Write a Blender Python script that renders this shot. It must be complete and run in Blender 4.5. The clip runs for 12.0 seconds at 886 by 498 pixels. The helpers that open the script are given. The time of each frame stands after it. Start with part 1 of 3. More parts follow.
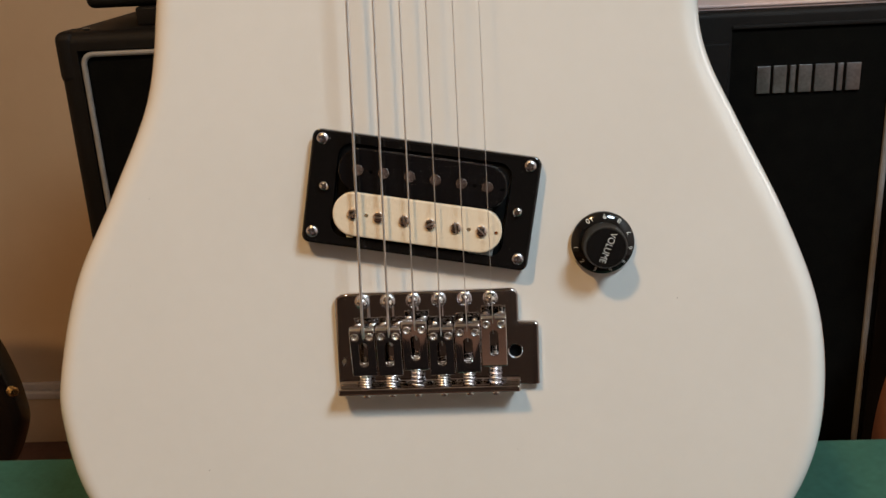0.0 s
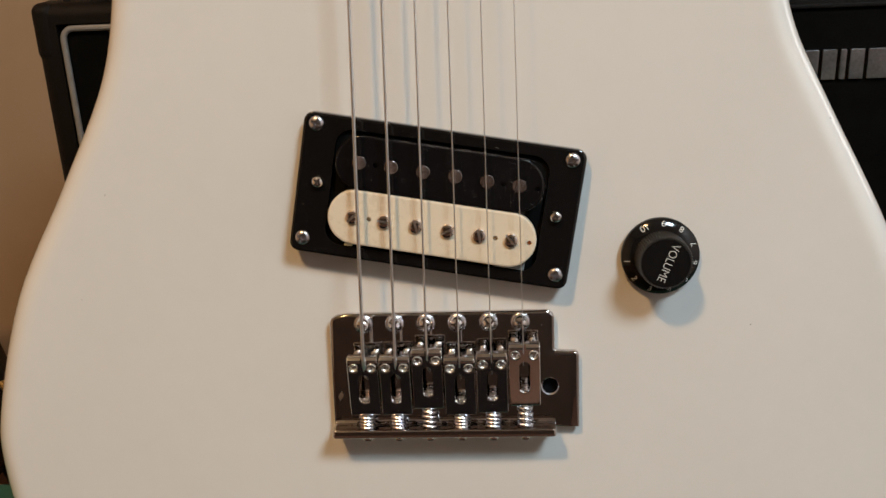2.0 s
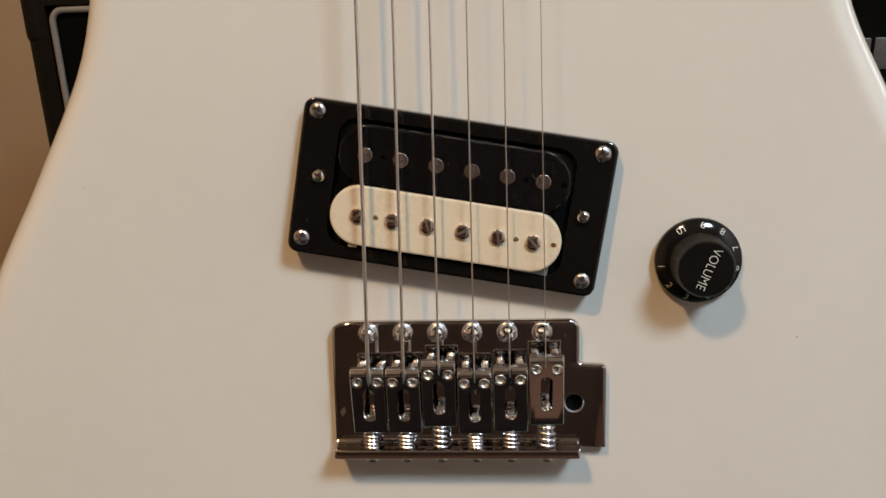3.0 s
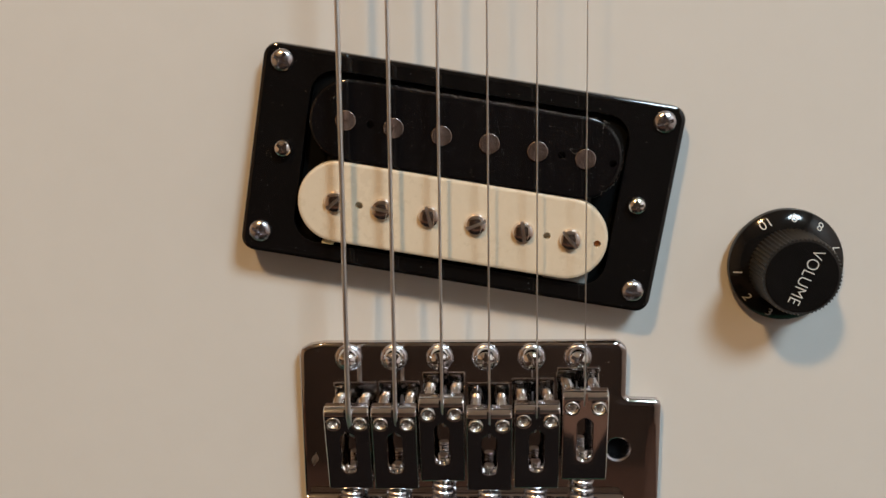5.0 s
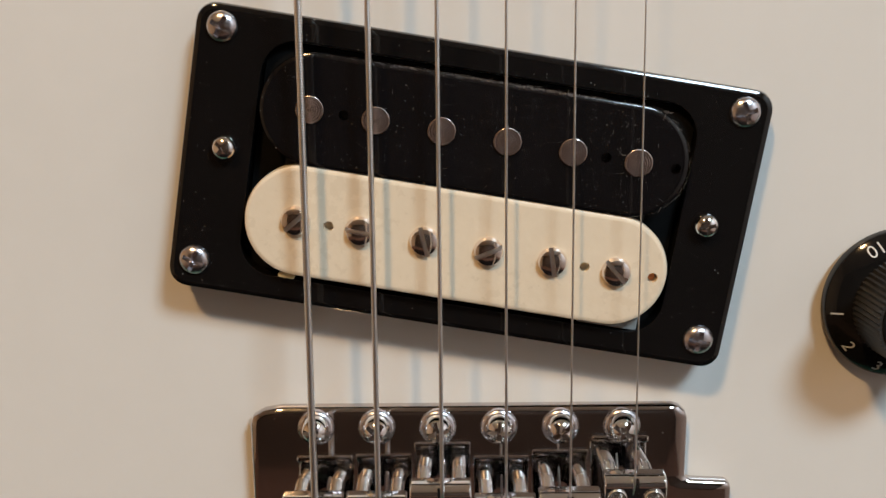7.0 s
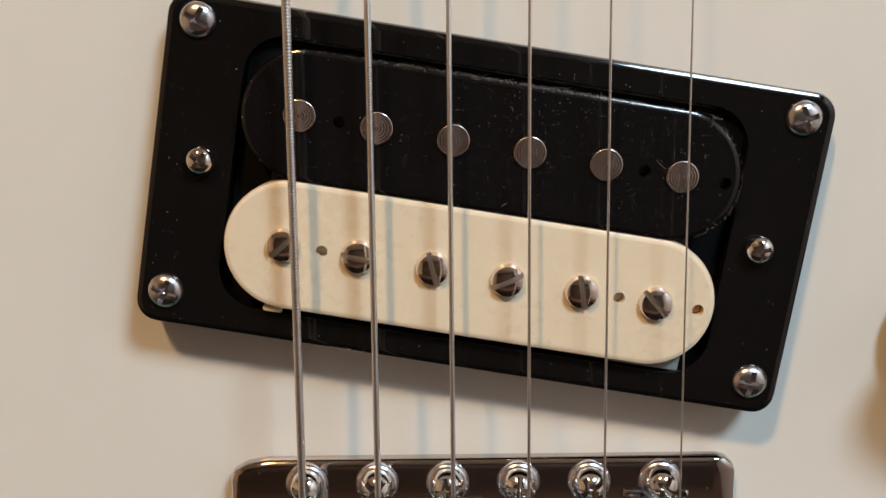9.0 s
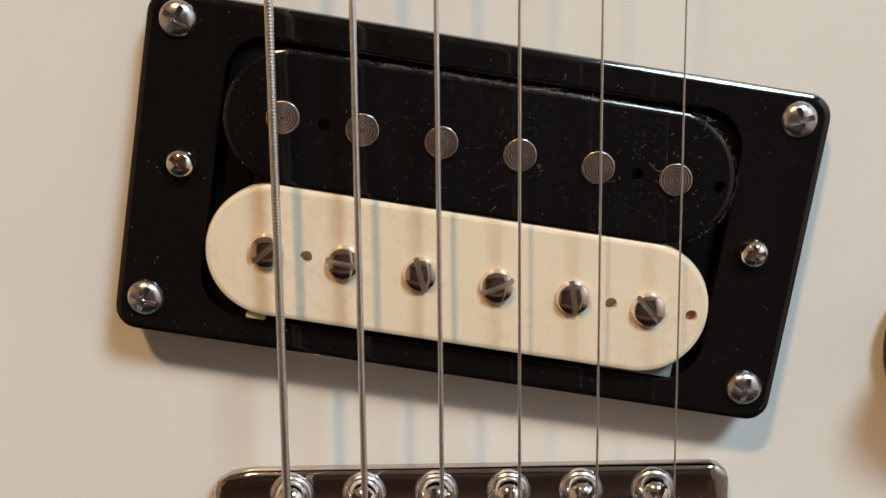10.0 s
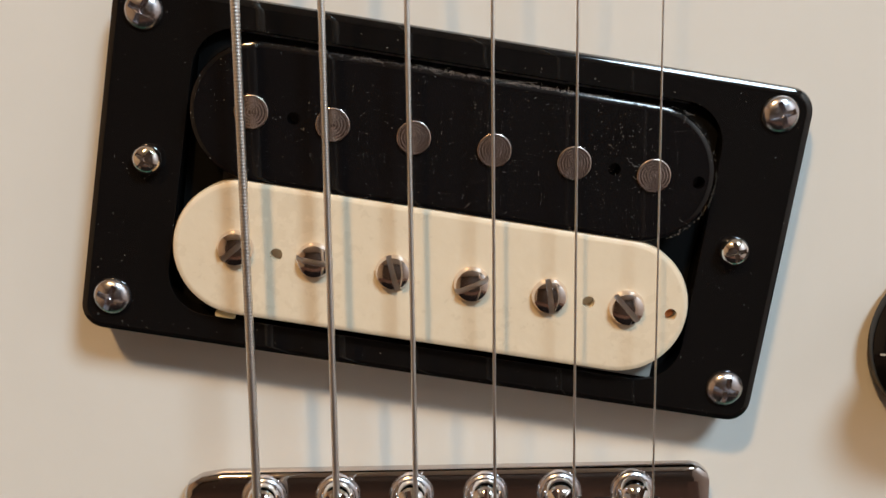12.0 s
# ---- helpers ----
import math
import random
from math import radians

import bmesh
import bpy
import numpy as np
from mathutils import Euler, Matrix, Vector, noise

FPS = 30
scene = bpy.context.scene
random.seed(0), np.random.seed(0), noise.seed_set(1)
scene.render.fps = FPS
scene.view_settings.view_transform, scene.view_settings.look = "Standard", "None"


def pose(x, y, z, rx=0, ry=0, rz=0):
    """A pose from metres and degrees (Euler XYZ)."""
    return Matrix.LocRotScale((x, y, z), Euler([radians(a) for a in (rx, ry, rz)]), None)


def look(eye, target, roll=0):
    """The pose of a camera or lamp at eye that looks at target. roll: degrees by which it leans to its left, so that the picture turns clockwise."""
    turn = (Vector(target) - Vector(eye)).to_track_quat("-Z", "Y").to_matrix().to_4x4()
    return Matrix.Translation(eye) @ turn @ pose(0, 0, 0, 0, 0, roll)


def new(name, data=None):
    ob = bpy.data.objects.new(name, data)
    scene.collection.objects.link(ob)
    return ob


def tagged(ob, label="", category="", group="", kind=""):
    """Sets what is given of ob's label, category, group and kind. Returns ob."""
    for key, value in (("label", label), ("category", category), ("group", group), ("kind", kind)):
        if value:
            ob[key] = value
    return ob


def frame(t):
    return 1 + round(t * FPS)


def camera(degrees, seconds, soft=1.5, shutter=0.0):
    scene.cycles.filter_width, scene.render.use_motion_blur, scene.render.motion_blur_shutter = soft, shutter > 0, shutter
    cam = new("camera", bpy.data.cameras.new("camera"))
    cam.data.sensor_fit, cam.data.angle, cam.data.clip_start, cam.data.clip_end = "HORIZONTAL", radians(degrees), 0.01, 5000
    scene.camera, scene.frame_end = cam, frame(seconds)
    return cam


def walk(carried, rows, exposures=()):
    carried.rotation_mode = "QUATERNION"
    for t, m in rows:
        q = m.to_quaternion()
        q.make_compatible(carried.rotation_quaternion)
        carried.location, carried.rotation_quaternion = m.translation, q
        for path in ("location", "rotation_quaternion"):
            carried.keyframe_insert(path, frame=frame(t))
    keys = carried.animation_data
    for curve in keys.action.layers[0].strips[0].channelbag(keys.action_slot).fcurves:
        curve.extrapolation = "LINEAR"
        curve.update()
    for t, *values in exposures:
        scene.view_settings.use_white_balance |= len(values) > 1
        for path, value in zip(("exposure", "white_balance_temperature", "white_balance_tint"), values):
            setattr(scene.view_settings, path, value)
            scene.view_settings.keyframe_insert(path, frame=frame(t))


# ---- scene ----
cam = camera(50.0, 12.0)
# The guitar leans back by nine degrees; its own axes: x across, z along the strings, -y out of the face.
GUITAR = pose(0, 0, 0.905, -9.0, 0, 0)
PATH = [
    (0, (0.02769, -0.38109, 0.08991), (-0.0753, 1.5828, -0.2742), -2.57),
    (0.5, (0.02638, -0.37038, 0.08961), (-0.0804, 1.5925, -0.2785), -2.67),
    (1, (0.02510, -0.35098, 0.08834), (-0.0859, 1.6108, -0.2848), -2.59),
    (1.5, (0.02320, -0.33006, 0.08839), (-0.0909, 1.6303, -0.2912), -2.34),
    (2, (0.02121, -0.30938, 0.08473), (-0.1055, 1.6485, -0.3032), -2.03),
    (2.5, (0.01657, -0.29483, 0.08394), (-0.1071, 1.6611, -0.3150), -1.75),
    (3, (0.01529, -0.27911, 0.08248), (-0.1130, 1.6745, -0.3261), -1.63),
    (3.5, (0.01304, -0.25896, 0.07864), (-0.1076, 1.6931, -0.3398), -1.37),
    (5.5, (0.00308, -0.19904, 0.06960), (-0.0716, 1.7522, -0.3628), -0.98),
    (6, (0.00236, -0.18635, 0.06868), (-0.0668, 1.7647, -0.3655), -0.91),
    (6.5, (0.00071, -0.16893, 0.06522), (-0.0485, 1.7819, -0.3729), -0.85),
    (7, (-0.00079, -0.15629, 0.06485), (-0.0406, 1.7942, -0.3758), -0.86),
    (7.5, (0.00060, -0.14460, 0.05690), (-0.0661, 1.8100, -0.3391), -1.06),
    (9.5, (-0.00458, -0.13447, 0.06171), (-0.0103, 1.8262, -0.3327), -0.88),
    (10, (-0.00400, -0.13232, 0.06105), (0.0003, 1.8283, -0.3337), -0.90),
    (10.5, (-0.00250, -0.13156, 0.06147), (-0.0001, 1.8297, -0.3301), -0.98),
    (11, (-0.00163, -0.13023, 0.06122), (0.0057, 1.8317, -0.3271), -0.92),
    (11.5, (0.00041, -0.13009, 0.06122), (0.0110, 1.8304, -0.3341), -0.83),
    (12, (-0.00084, -0.12950, 0.06053), (0.0085, 1.8297, -0.3411), -0.90),
]
walk(cam, [(t, GUITAR @ look(eye, target, roll)) for t, eye, target, roll in PATH],
     [(0, -0.10, 6500, 10), (2, -0.12, 6480, 10), (3.5, -0.17, 6520, 10), (5.5, -0.23, 6500, 10), (6.0, -0.25, 6480, 10), (6.5, 0.0, 6320, 10),
      (7.5, -0.03, 6280, 10), (9.5, 0.06, 6320, 9), (10.5, 0.09, 6320, 9), (12, 0.09, 6320, 9)])

# ---------------------------------------------------------------- light
world = bpy.data.worlds.new("world")
scene.world = world
world.use_nodes = True
world.node_tree.nodes["Background"].inputs[0].default_value = (0.9, 0.8, 0.7, 1)
world.node_tree.nodes["Background"].inputs[1].default_value = 0.0


def ceiling_lamp_light(name, x, y, z, radius, watts, colour):
    data = bpy.data.lights.new(name, "AREA")
    data.shape, data.size, data.energy, data.color = "DISK", 2 * radius, watts, colour
    ob = new(name, data)
    ob.matrix_world = pose(x, y, z)
    return ob


# a small warm lamp and a larger, cooler one, both set in the ceiling
LAMPS = [(-0.47, -0.90, 2.435, 0.08, 22.5, (1.0, 0.60, 0.265)), (0.83, -1.02, 2.435, 0.26, 39.5, (0.69, 0.87, 0.98))]
for lx, ly, lz, lr, watts, colour in LAMPS:
    ceiling_lamp_light("bulb_light", lx, ly, lz, lr, watts, colour)
# daylight through the side window
daylight = bpy.data.lights.new("window_light", "AREA")
daylight.shape, daylight.size, daylight.size_y, daylight.energy, daylight.color = "RECTANGLE", 0.5, 1.0, 4.0, (1.0, 0.93, 0.9)
new("window_light", daylight).matrix_world = pose(1.60, 0.45, 1.35, 0, 90, 0)


# ---------------------------------------------------------------- materials
def material(name, colour, rough=0.5, metal=0.0, coat=0.0, spec=0.5):
    m = bpy.data.materials.new(name)
    m.use_nodes = True
    b = m.node_tree.nodes["Principled BSDF"]
    b.inputs["Base Color"].default_value = (*colour, 1)
    b.inputs["Roughness"].default_value = rough
    b.inputs["Metallic"].default_value = metal
    b.inputs["Coat Weight"].default_value = coat
    b.inputs["Coat Roughness"].default_value = 0.04
    b.inputs["Specular IOR Level"].default_value = spec
    return m


def textured(m, scale, amount, dark, light, rough=(0.3, 0.5), bump=0.0, bump_scale=None, detail=6.0):
    """Colour and roughness that vary with two noises in object space, and a fine relief."""
    nt = m.node_tree
    n, l = nt.nodes, nt.links
    b = n["Principled BSDF"]
    co = n.new("ShaderNodeTexCoord")
    big, small = n.new("ShaderNodeTexNoise"), n.new("ShaderNodeTexNoise")
    big.inputs["Scale"].default_value, small.inputs["Scale"].default_value = scale, scale * 9
    big.inputs["Detail"].default_value = small.inputs["Detail"].default_value = detail
    for t in (big, small):
        l.new(co.outputs["Object"], t.inputs["Vector"])
    mix = n.new("ShaderNodeMix")
    mix.inputs["Factor"].default_value = amount
    l.new(big.outputs["Fac"], mix.inputs["A"])
    l.new(small.outputs["Fac"], mix.inputs["B"])
    ramp = n.new("ShaderNodeValToRGB")
    ramp.color_ramp.elements[0].position, ramp.color_ramp.elements[1].position = 0.3, 0.7
    ramp.color_ramp.elements[0].color, ramp.color_ramp.elements[1].color = (*dark, 1), (*light, 1)
    l.new(mix.outputs["Result"], ramp.inputs["Fac"])
    l.new(ramp.outputs["Color"], b.inputs["Base Color"])
    mr = n.new("ShaderNodeMapRange")
    mr.inputs["To Min"].default_value, mr.inputs["To Max"].default_value = rough
    l.new(mix.outputs["Result"], mr.inputs["Value"])
    l.new(mr.outputs["Result"], b.inputs["Roughness"])
    if bump:
        fine = n.new("ShaderNodeTexNoise")
        fine.inputs["Scale"].default_value = bump_scale or scale * 20
        l.new(co.outputs["Object"], fine.inputs["Vector"])
        bp = n.new("ShaderNodeBump")
        bp.inputs["Strength"].default_value, bp.inputs["Distance"].default_value = bump, 0.001
        l.new(fine.outputs["Fac"], bp.inputs["Height"])
        l.new(bp.outputs["Normal"], b.inputs["Normal"])
    return m


def dusty(m, density, speck=1300.0, size=0.13, rough=0.8, tint=(0.42, 0.38, 0.34)):
    """Tiny pale dust specks, scattered unevenly over a dark gloss."""
    nt = m.node_tree
    n, l = nt.nodes, nt.links
    b = n["Principled BSDF"]
    co = n.new("ShaderNodeTexCoord")
    vo, patch = n.new("ShaderNodeTexVoronoi"), n.new("ShaderNodeTexNoise")
    vo.inputs["Scale"].default_value, patch.inputs["Scale"].default_value = speck, 55
    l.new(co.outputs["Object"], vo.inputs["Vector"])
    l.new(co.outputs["Object"], patch.inputs["Vector"])
    near = n.new("ShaderNodeMath")
    near.operation = "LESS_THAN"
    near.inputs[1].default_value = size
    l.new(vo.outputs["Distance"], near.inputs[0])
    grey = n.new("ShaderNodeSeparateColor")
    l.new(vo.outputs["Color"], grey.inputs["Color"])
    grow = n.new("ShaderNodeMath")
    grow.operation = "MULTIPLY_ADD"
    grow.inputs[1].default_value, grow.inputs[2].default_value = size, size * 0.35
    l.new(grey.outputs["Green"], grow.inputs[0])
    l.new(grow.outputs[0], near.inputs[1])
    few = n.new("ShaderNodeMath")
    few.operation = "LESS_THAN"
    dens = n.new("ShaderNodeMapRange")
    dens.inputs["From Min"].default_value, dens.inputs["From Max"].default_value = 0.35, 0.7
    dens.inputs["To Min"].default_value, dens.inputs["To Max"].default_value = density * 0.15, density
    l.new(patch.outputs["Fac"], dens.inputs["Value"])
    l.new(grey.outputs["Red"], few.inputs[0])
    l.new(dens.outputs["Result"], few.inputs[1])
    both = n.new("ShaderNodeMath")
    both.operation = "MULTIPLY"
    l.new(near.outputs[0], both.inputs[0])
    l.new(few.outputs[0], both.inputs[1])
    mix = n.new("ShaderNodeMix")
    mix.data_type = "RGBA"
    mix.inputs["A"].default_value = b.inputs["Base Color"].default_value[:]
    if b.inputs["Base Color"].is_linked:
        l.new(b.inputs["Base Color"].links[0].from_socket, mix.inputs["A"])
    mix.inputs["B"].default_value = (*tint, 1)
    l.new(both.outputs[0], mix.inputs["Factor"])
    l.new(mix.outputs["Result"], b.inputs["Base Color"])
    mr = n.new("ShaderNodeMapRange")
    mr.inputs["To Min"].default_value, mr.inputs["To Max"].default_value = b.inputs["Roughness"].default_value, rough
    if b.inputs["Roughness"].is_linked:
        l.new(b.inputs["Roughness"].links[0].from_socket, mr.inputs["To Min"])
    l.new(both.outputs[0], mr.inputs["Value"])
    l.new(mr.outputs["Result"], b.inputs["Roughness"])
    return m


PAINT = textured(material("cream_white_lacquer", (0.78, 0.75, 0.67), 0.16, coat=0.8), 14, 0.35, (0.735, 0.715, 0.675), (0.77, 0.75, 0.712), (0.2, 0.3), 0.02, 60)
dusty(PAINT, 0.03, 420, 0.085, 0.5, (0.12, 0.09, 0.07))
BLACK = dusty(material("black_gloss_plastic", (0.005, 0.0045, 0.0045), 0.07), 0.08, 3400, 0.15, tint=(0.45, 0.43, 0.4))
BOBBIN_BLACK = dusty(material("black_bobbin_plastic", (0.005, 0.0045, 0.005), 0.12, spec=0.45), 0.55, 3300, 0.165, tint=(0.58, 0.56, 0.53))
CREAM = textured(material("cream_plastic", (0.8, 0.68, 0.5), 0.3), 60, 0.5, (0.74, 0.63, 0.475), (0.79, 0.685, 0.53), (0.22, 0.34), 0.03, 900)
CHROME = textured(material("chrome", (0.72, 0.7, 0.69), 0.06, 1.0), 90, 0.5, (0.88, 0.87, 0.87), (0.94, 0.93, 0.93), (0.03, 0.09))
BRIGHT = textured(material("bright_worn_chrome", (0.9, 0.88, 0.87), 0.18, 1.0), 120, 0.5, (0.86, 0.84, 0.83), (0.93, 0.92, 0.91), (0.1, 0.24))
SCREW = textured(material("satin_chrome", (0.8, 0.78, 0.77), 0.2, 1.0), 120, 0.5, (0.6, 0.59, 0.63), (0.76, 0.74, 0.78), (0.16, 0.3))
PLATE_CHROME = dusty(material("plate_chrome", (0.58, 0.54, 0.53), 0.05, 1.0), 0.05, 900, 0.1)
NICKEL = textured(material("nickel", (0.7, 0.62, 0.58), 0.3, 1.0), 200, 0.5, (0.62, 0.51, 0.47), (0.78, 0.67, 0.63), (0.18, 0.28))
POLISHED = textured(material("polished_nickel", (0.64, 0.57, 0.53), 0.07, 1.0), 150, 0.5, (0.8, 0.72, 0.68), (0.88, 0.8, 0.76), (0.07, 0.15))
SLOT = material("worn_slot_metal", (0.85, 0.8, 0.76), 0.38, 1.0)
STEEL = textured(material("string_steel", (0.42, 0.4, 0.38), 0.28, 1.0), 300, 0.5, (0.72, 0.7, 0.68), (0.84, 0.82, 0.8), (0.26, 0.4))
# near-black that paints the shade inside recesses
SHADE_BLACK = material("painted_recess_shade", (0.003, 0.003, 0.003), 0.8, spec=0.1)
TAPE = material("black_cloth_tape", (0.012, 0.011, 0.011), 0.6)
BRASS_SHIM = material("yellowed_plastic", (0.82, 0.72, 0.44), 0.5)
CLEAR_TAPE = material("greyish_tape", (0.3, 0.31, 0.3), 0.35)
COPPER = material("orange_wire_end", (0.55, 0.2, 0.07), 0.5)
KNOB = textured(material("black_knob_plastic", (0.012, 0.012, 0.012), 0.3), 400, 0.5, (0.005, 0.005, 0.005), (0.009, 0.0085, 0.0085), (0.06, 0.13))
GRIP = textured(material("worn_black_plastic", (0.02, 0.018, 0.016), 0.45), 300, 0.5, (0.012, 0.011, 0.010), (0.03, 0.027, 0.024), (0.35, 0.55))
LINT = material("pale_lint", (0.35, 0.32, 0.3), 0.9)
INK = material("white_print", (0.6, 0.6, 0.57), 0.5)
WOOD = textured(material("maple_wood", (0.5, 0.33, 0.17), 0.35), 20, 0.4, (0.42, 0.27, 0.13), (0.58, 0.4, 0.22), (0.3, 0.45))
ROSEWOOD = textured(material("dark_fretboard_wood", (0.06, 0.035, 0.025), 0.5), 60, 0.5, (0.04, 0.022, 0.016), (0.09, 0.05, 0.035), (0.4, 0.6))
GREEN = textured(material("green_cloth", (0.02, 0.09, 0.06), 0.9), 30, 0.6, (0.016, 0.08, 0.053), (0.032, 0.12, 0.083), (0.85, 0.95), 0.4, 2500)
WALL = textured(material("tan_wall_paint", (0.6, 0.44, 0.3), 0.85), 2.5, 0.3, (0.66, 0.47, 0.29), (0.72, 0.53, 0.34), (0.75, 0.9), 0.15, 350)
PALE_WALL = textured(material("pale_wall_paint", (0.72, 0.64, 0.6), 0.8), 2.5, 0.3, (0.7, 0.61, 0.57), (0.75, 0.67, 0.63), (0.7, 0.85), 0.15, 350)
DARK_WALL = textured(material("dark_brown_panelling", (0.06, 0.04, 0.03), 0.6), 3, 0.4, (0.045, 0.03, 0.022), (0.085, 0.055, 0.04), (0.5, 0.7))
CEILING = textured(material("cream_ceiling_paint", (0.75, 0.72, 0.68), 0.9), 3, 0.3, (0.74, 0.68, 0.57), (0.79, 0.73, 0.62), (0.85, 0.95), 0.2, 300)
TRIM = textured(material("white_trim_paint", (0.72, 0.66, 0.6), 0.4), 12, 0.4, (0.68, 0.62, 0.56), (0.76, 0.7, 0.64), (0.3, 0.45))
CARPET = textured(material("red_brown_carpet", (0.14, 0.06, 0.035), 0.95), 40, 0.7, (0.095, 0.047, 0.031), (0.185, 0.095, 0.062), (0.9, 1.0), 0.8, 900)
# for the added floor sheet that only shows as black in the chrome
DARK_SHEET = textured(material("dark_reflection_sheet", (0.012, 0.009, 0.008), 0.95, spec=0.1), 30, 0.6, (0.005, 0.004, 0.004), (0.011, 0.008, 0.008), (0.9, 1.0), 0.5, 900)
TOLEX = textured(material("black_tolex", (0.02, 0.017, 0.016), 0.42, spec=0.22), 40, 0.5, (0.004, 0.0035, 0.0035), (0.010, 0.008, 0.007), (0.4, 0.6), 0.5, 1400)
GRILLE = textured(material("black_grille_cloth", (0.004, 0.004, 0.004), 0.9, spec=0.05), 60, 0.5, (0.003, 0.003, 0.003), (0.007, 0.007, 0.006), (0.85, 0.95), 0.5, 2000)
PIPING = textured(material("grey_piping", (0.3, 0.29, 0.28), 0.5), 80, 0.5, (0.24, 0.23, 0.22), (0.36, 0.35, 0.34), (0.4, 0.6))
SILVER = textured(material("silver_badge", (0.6, 0.58, 0.58), 0.25, 1.0), 50, 0.4, (0.28, 0.26, 0.27), (0.6, 0.58, 0.6), (0.2, 0.4))
BLACK_PAINT = textured(material("black_guitar_lacquer", (0.008, 0.007, 0.006), 0.2), 20, 0.4, (0.006, 0.005, 0.005), (0.012, 0.01, 0.009), (0.15, 0.3))
RED_WOOD = textured(material("reddish_lacquered_wood", (0.5, 0.22, 0.15), 0.3), 15, 0.4, (0.42, 0.17, 0.11), (0.58, 0.28, 0.19), (0.25, 0.4))
BRASS = textured(material("brass", (0.75, 0.55, 0.25), 0.25, 1.0), 60, 0.4, (0.68, 0.48, 0.2), (0.8, 0.6, 0.3), (0.2, 0.35))
PAPER = textured(material("pale_pink_paper", (0.75, 0.58, 0.55), 0.8), 20, 0.4, (0.7, 0.53, 0.5), (0.8, 0.63, 0.6), (0.75, 0.9))


# ---------------------------------------------------------------- mesh helpers
def mesh_of(name, bm, mat, smooth=35.0):
    bmesh.ops.recalc_face_normals(bm, faces=bm.faces)
    limit = radians(smooth)
    for f in bm.faces:
        f.smooth = True
    for e in bm.edges:
        e.smooth = len(e.link_faces) == 2 and e.calc_face_angle(0) < limit
    me = bpy.data.meshes.new(name)
    bm.to_mesh(me)
    bm.free()
    me.materials.append(mat)
    return me


def part(name, bm, mat, parent, label="", m=None, smooth=35.0, weighted=True):
    me = bm if isinstance(bm, bpy.types.Mesh) else mesh_of(name, bm, mat, smooth)
    ob = new(name, me)
    ob.parent = parent
    if m is not None:
        ob.matrix_basis = m
    if weighted:
        mod = ob.modifiers.new("normals", "WEIGHTED_NORMAL")
        mod.keep_sharp = True
    return tagged(ob, label)


def thing(name, label, category, m, group="", kind=""):
    ob = new(name)
    ob.empty_display_size = 0.05
    ob.matrix_basis = m
    return tagged(ob, label, category, group, kind)


def box(x0, x1, y0, y1, z0, z1, bevel=0.0, segments=2, bm=None):
    bm = bm or bmesh.new()
    vs = bmesh.ops.create_cube(bm, size=1, matrix=Matrix.LocRotScale(((x0 + x1) / 2, (y0 + y1) / 2, (z0 + z1) / 2), None, (x1 - x0, y1 - y0, z1 - z0)))["verts"]
    if bevel:
        es = list({e for v in vs for e in v.link_edges})
        bmesh.ops.bevel(bm, geom=es, offset=bevel, segments=segments, profile=0.5, affect="EDGES", clamp_overlap=True)
    return bm


def lathe(profile, n=32, bm=None, m=None):
    """A turned form: profile rows of (radius, height); the axis is -y, height goes out of the face."""
    bm = bm or bmesh.new()
    m = m or Matrix()
    rings = []
    for r, h in profile:
        if r < 1e-7:
            rings.append([bm.verts.new(m @ Vector((0, -h, 0)))])
        else:
            rings.append([bm.verts.new(m @ Vector((r * math.cos(a), -h, r * math.sin(a)))) for a in (2 * math.pi * k / n for k in range(n))])
    for a, b in zip(rings, rings[1:]):
        for k in range(n):
            q = [a[k % len(a)], a[(k + 1) % len(a)], b[(k + 1) % len(b)], b[k % len(b)]]
            q = list(dict.fromkeys(q))
            if len(q) > 2:
                bm.faces.new(q)
    for ring, rev in ((rings[0], False), (rings[-1], True)):
        if len(ring) > 2:
            bm.faces.new(ring[::-1] if rev else ring)
    return bm


def inset_loop(pts, d):
    """A closed outline moved inwards by d (counter-clockwise outlines)."""
    out, n = [], len(pts)
    for k in range(n):
        (ax, az), (bx, bz) = pts[k - 1], pts[(k + 1) % n]
        tx, tz = bx - ax, bz - az
        s = math.hypot(tx, tz) or 1
        out.append((pts[k][0] - tz / s * d, pts[k][1] + tx / s * d))
    return out


def slab(outline, layers, bm=None, caps=(True, True)):
    """A plate from an outline in x, z: layers are (inset, y)."""
    bm = bm or bmesh.new()
    rings = [[bm.verts.new((x, y, z)) for x, z in inset_loop(outline, d)] for d, y in layers]
    n = len(outline)
    for a, b in zip(rings, rings[1:]):
        for k in range(n):
            bm.faces.new((a[k], a[(k + 1) % n], b[(k + 1) % n], b[k]))
    if caps[0]:
        bm.faces.new(rings[0])
    if caps[1]:
        bm.faces.new(rings[-1][::-1])
    return bm


def rounded(w, h, r, n=6, cx=0.0, cz=0.0):
    pts = []
    for sx, sz, a0 in ((1, 1, 0), (-1, 1, 90), (-1, -1, 180), (1, -1, 270)):
        for k in range(n + 1):
            a = radians(a0 + 90 * k / n)
            pts.append((cx + sx * (w / 2 - r) + r * math.cos(a), cz + sz * (h / 2 - r) + r * math.sin(a)))
    return pts


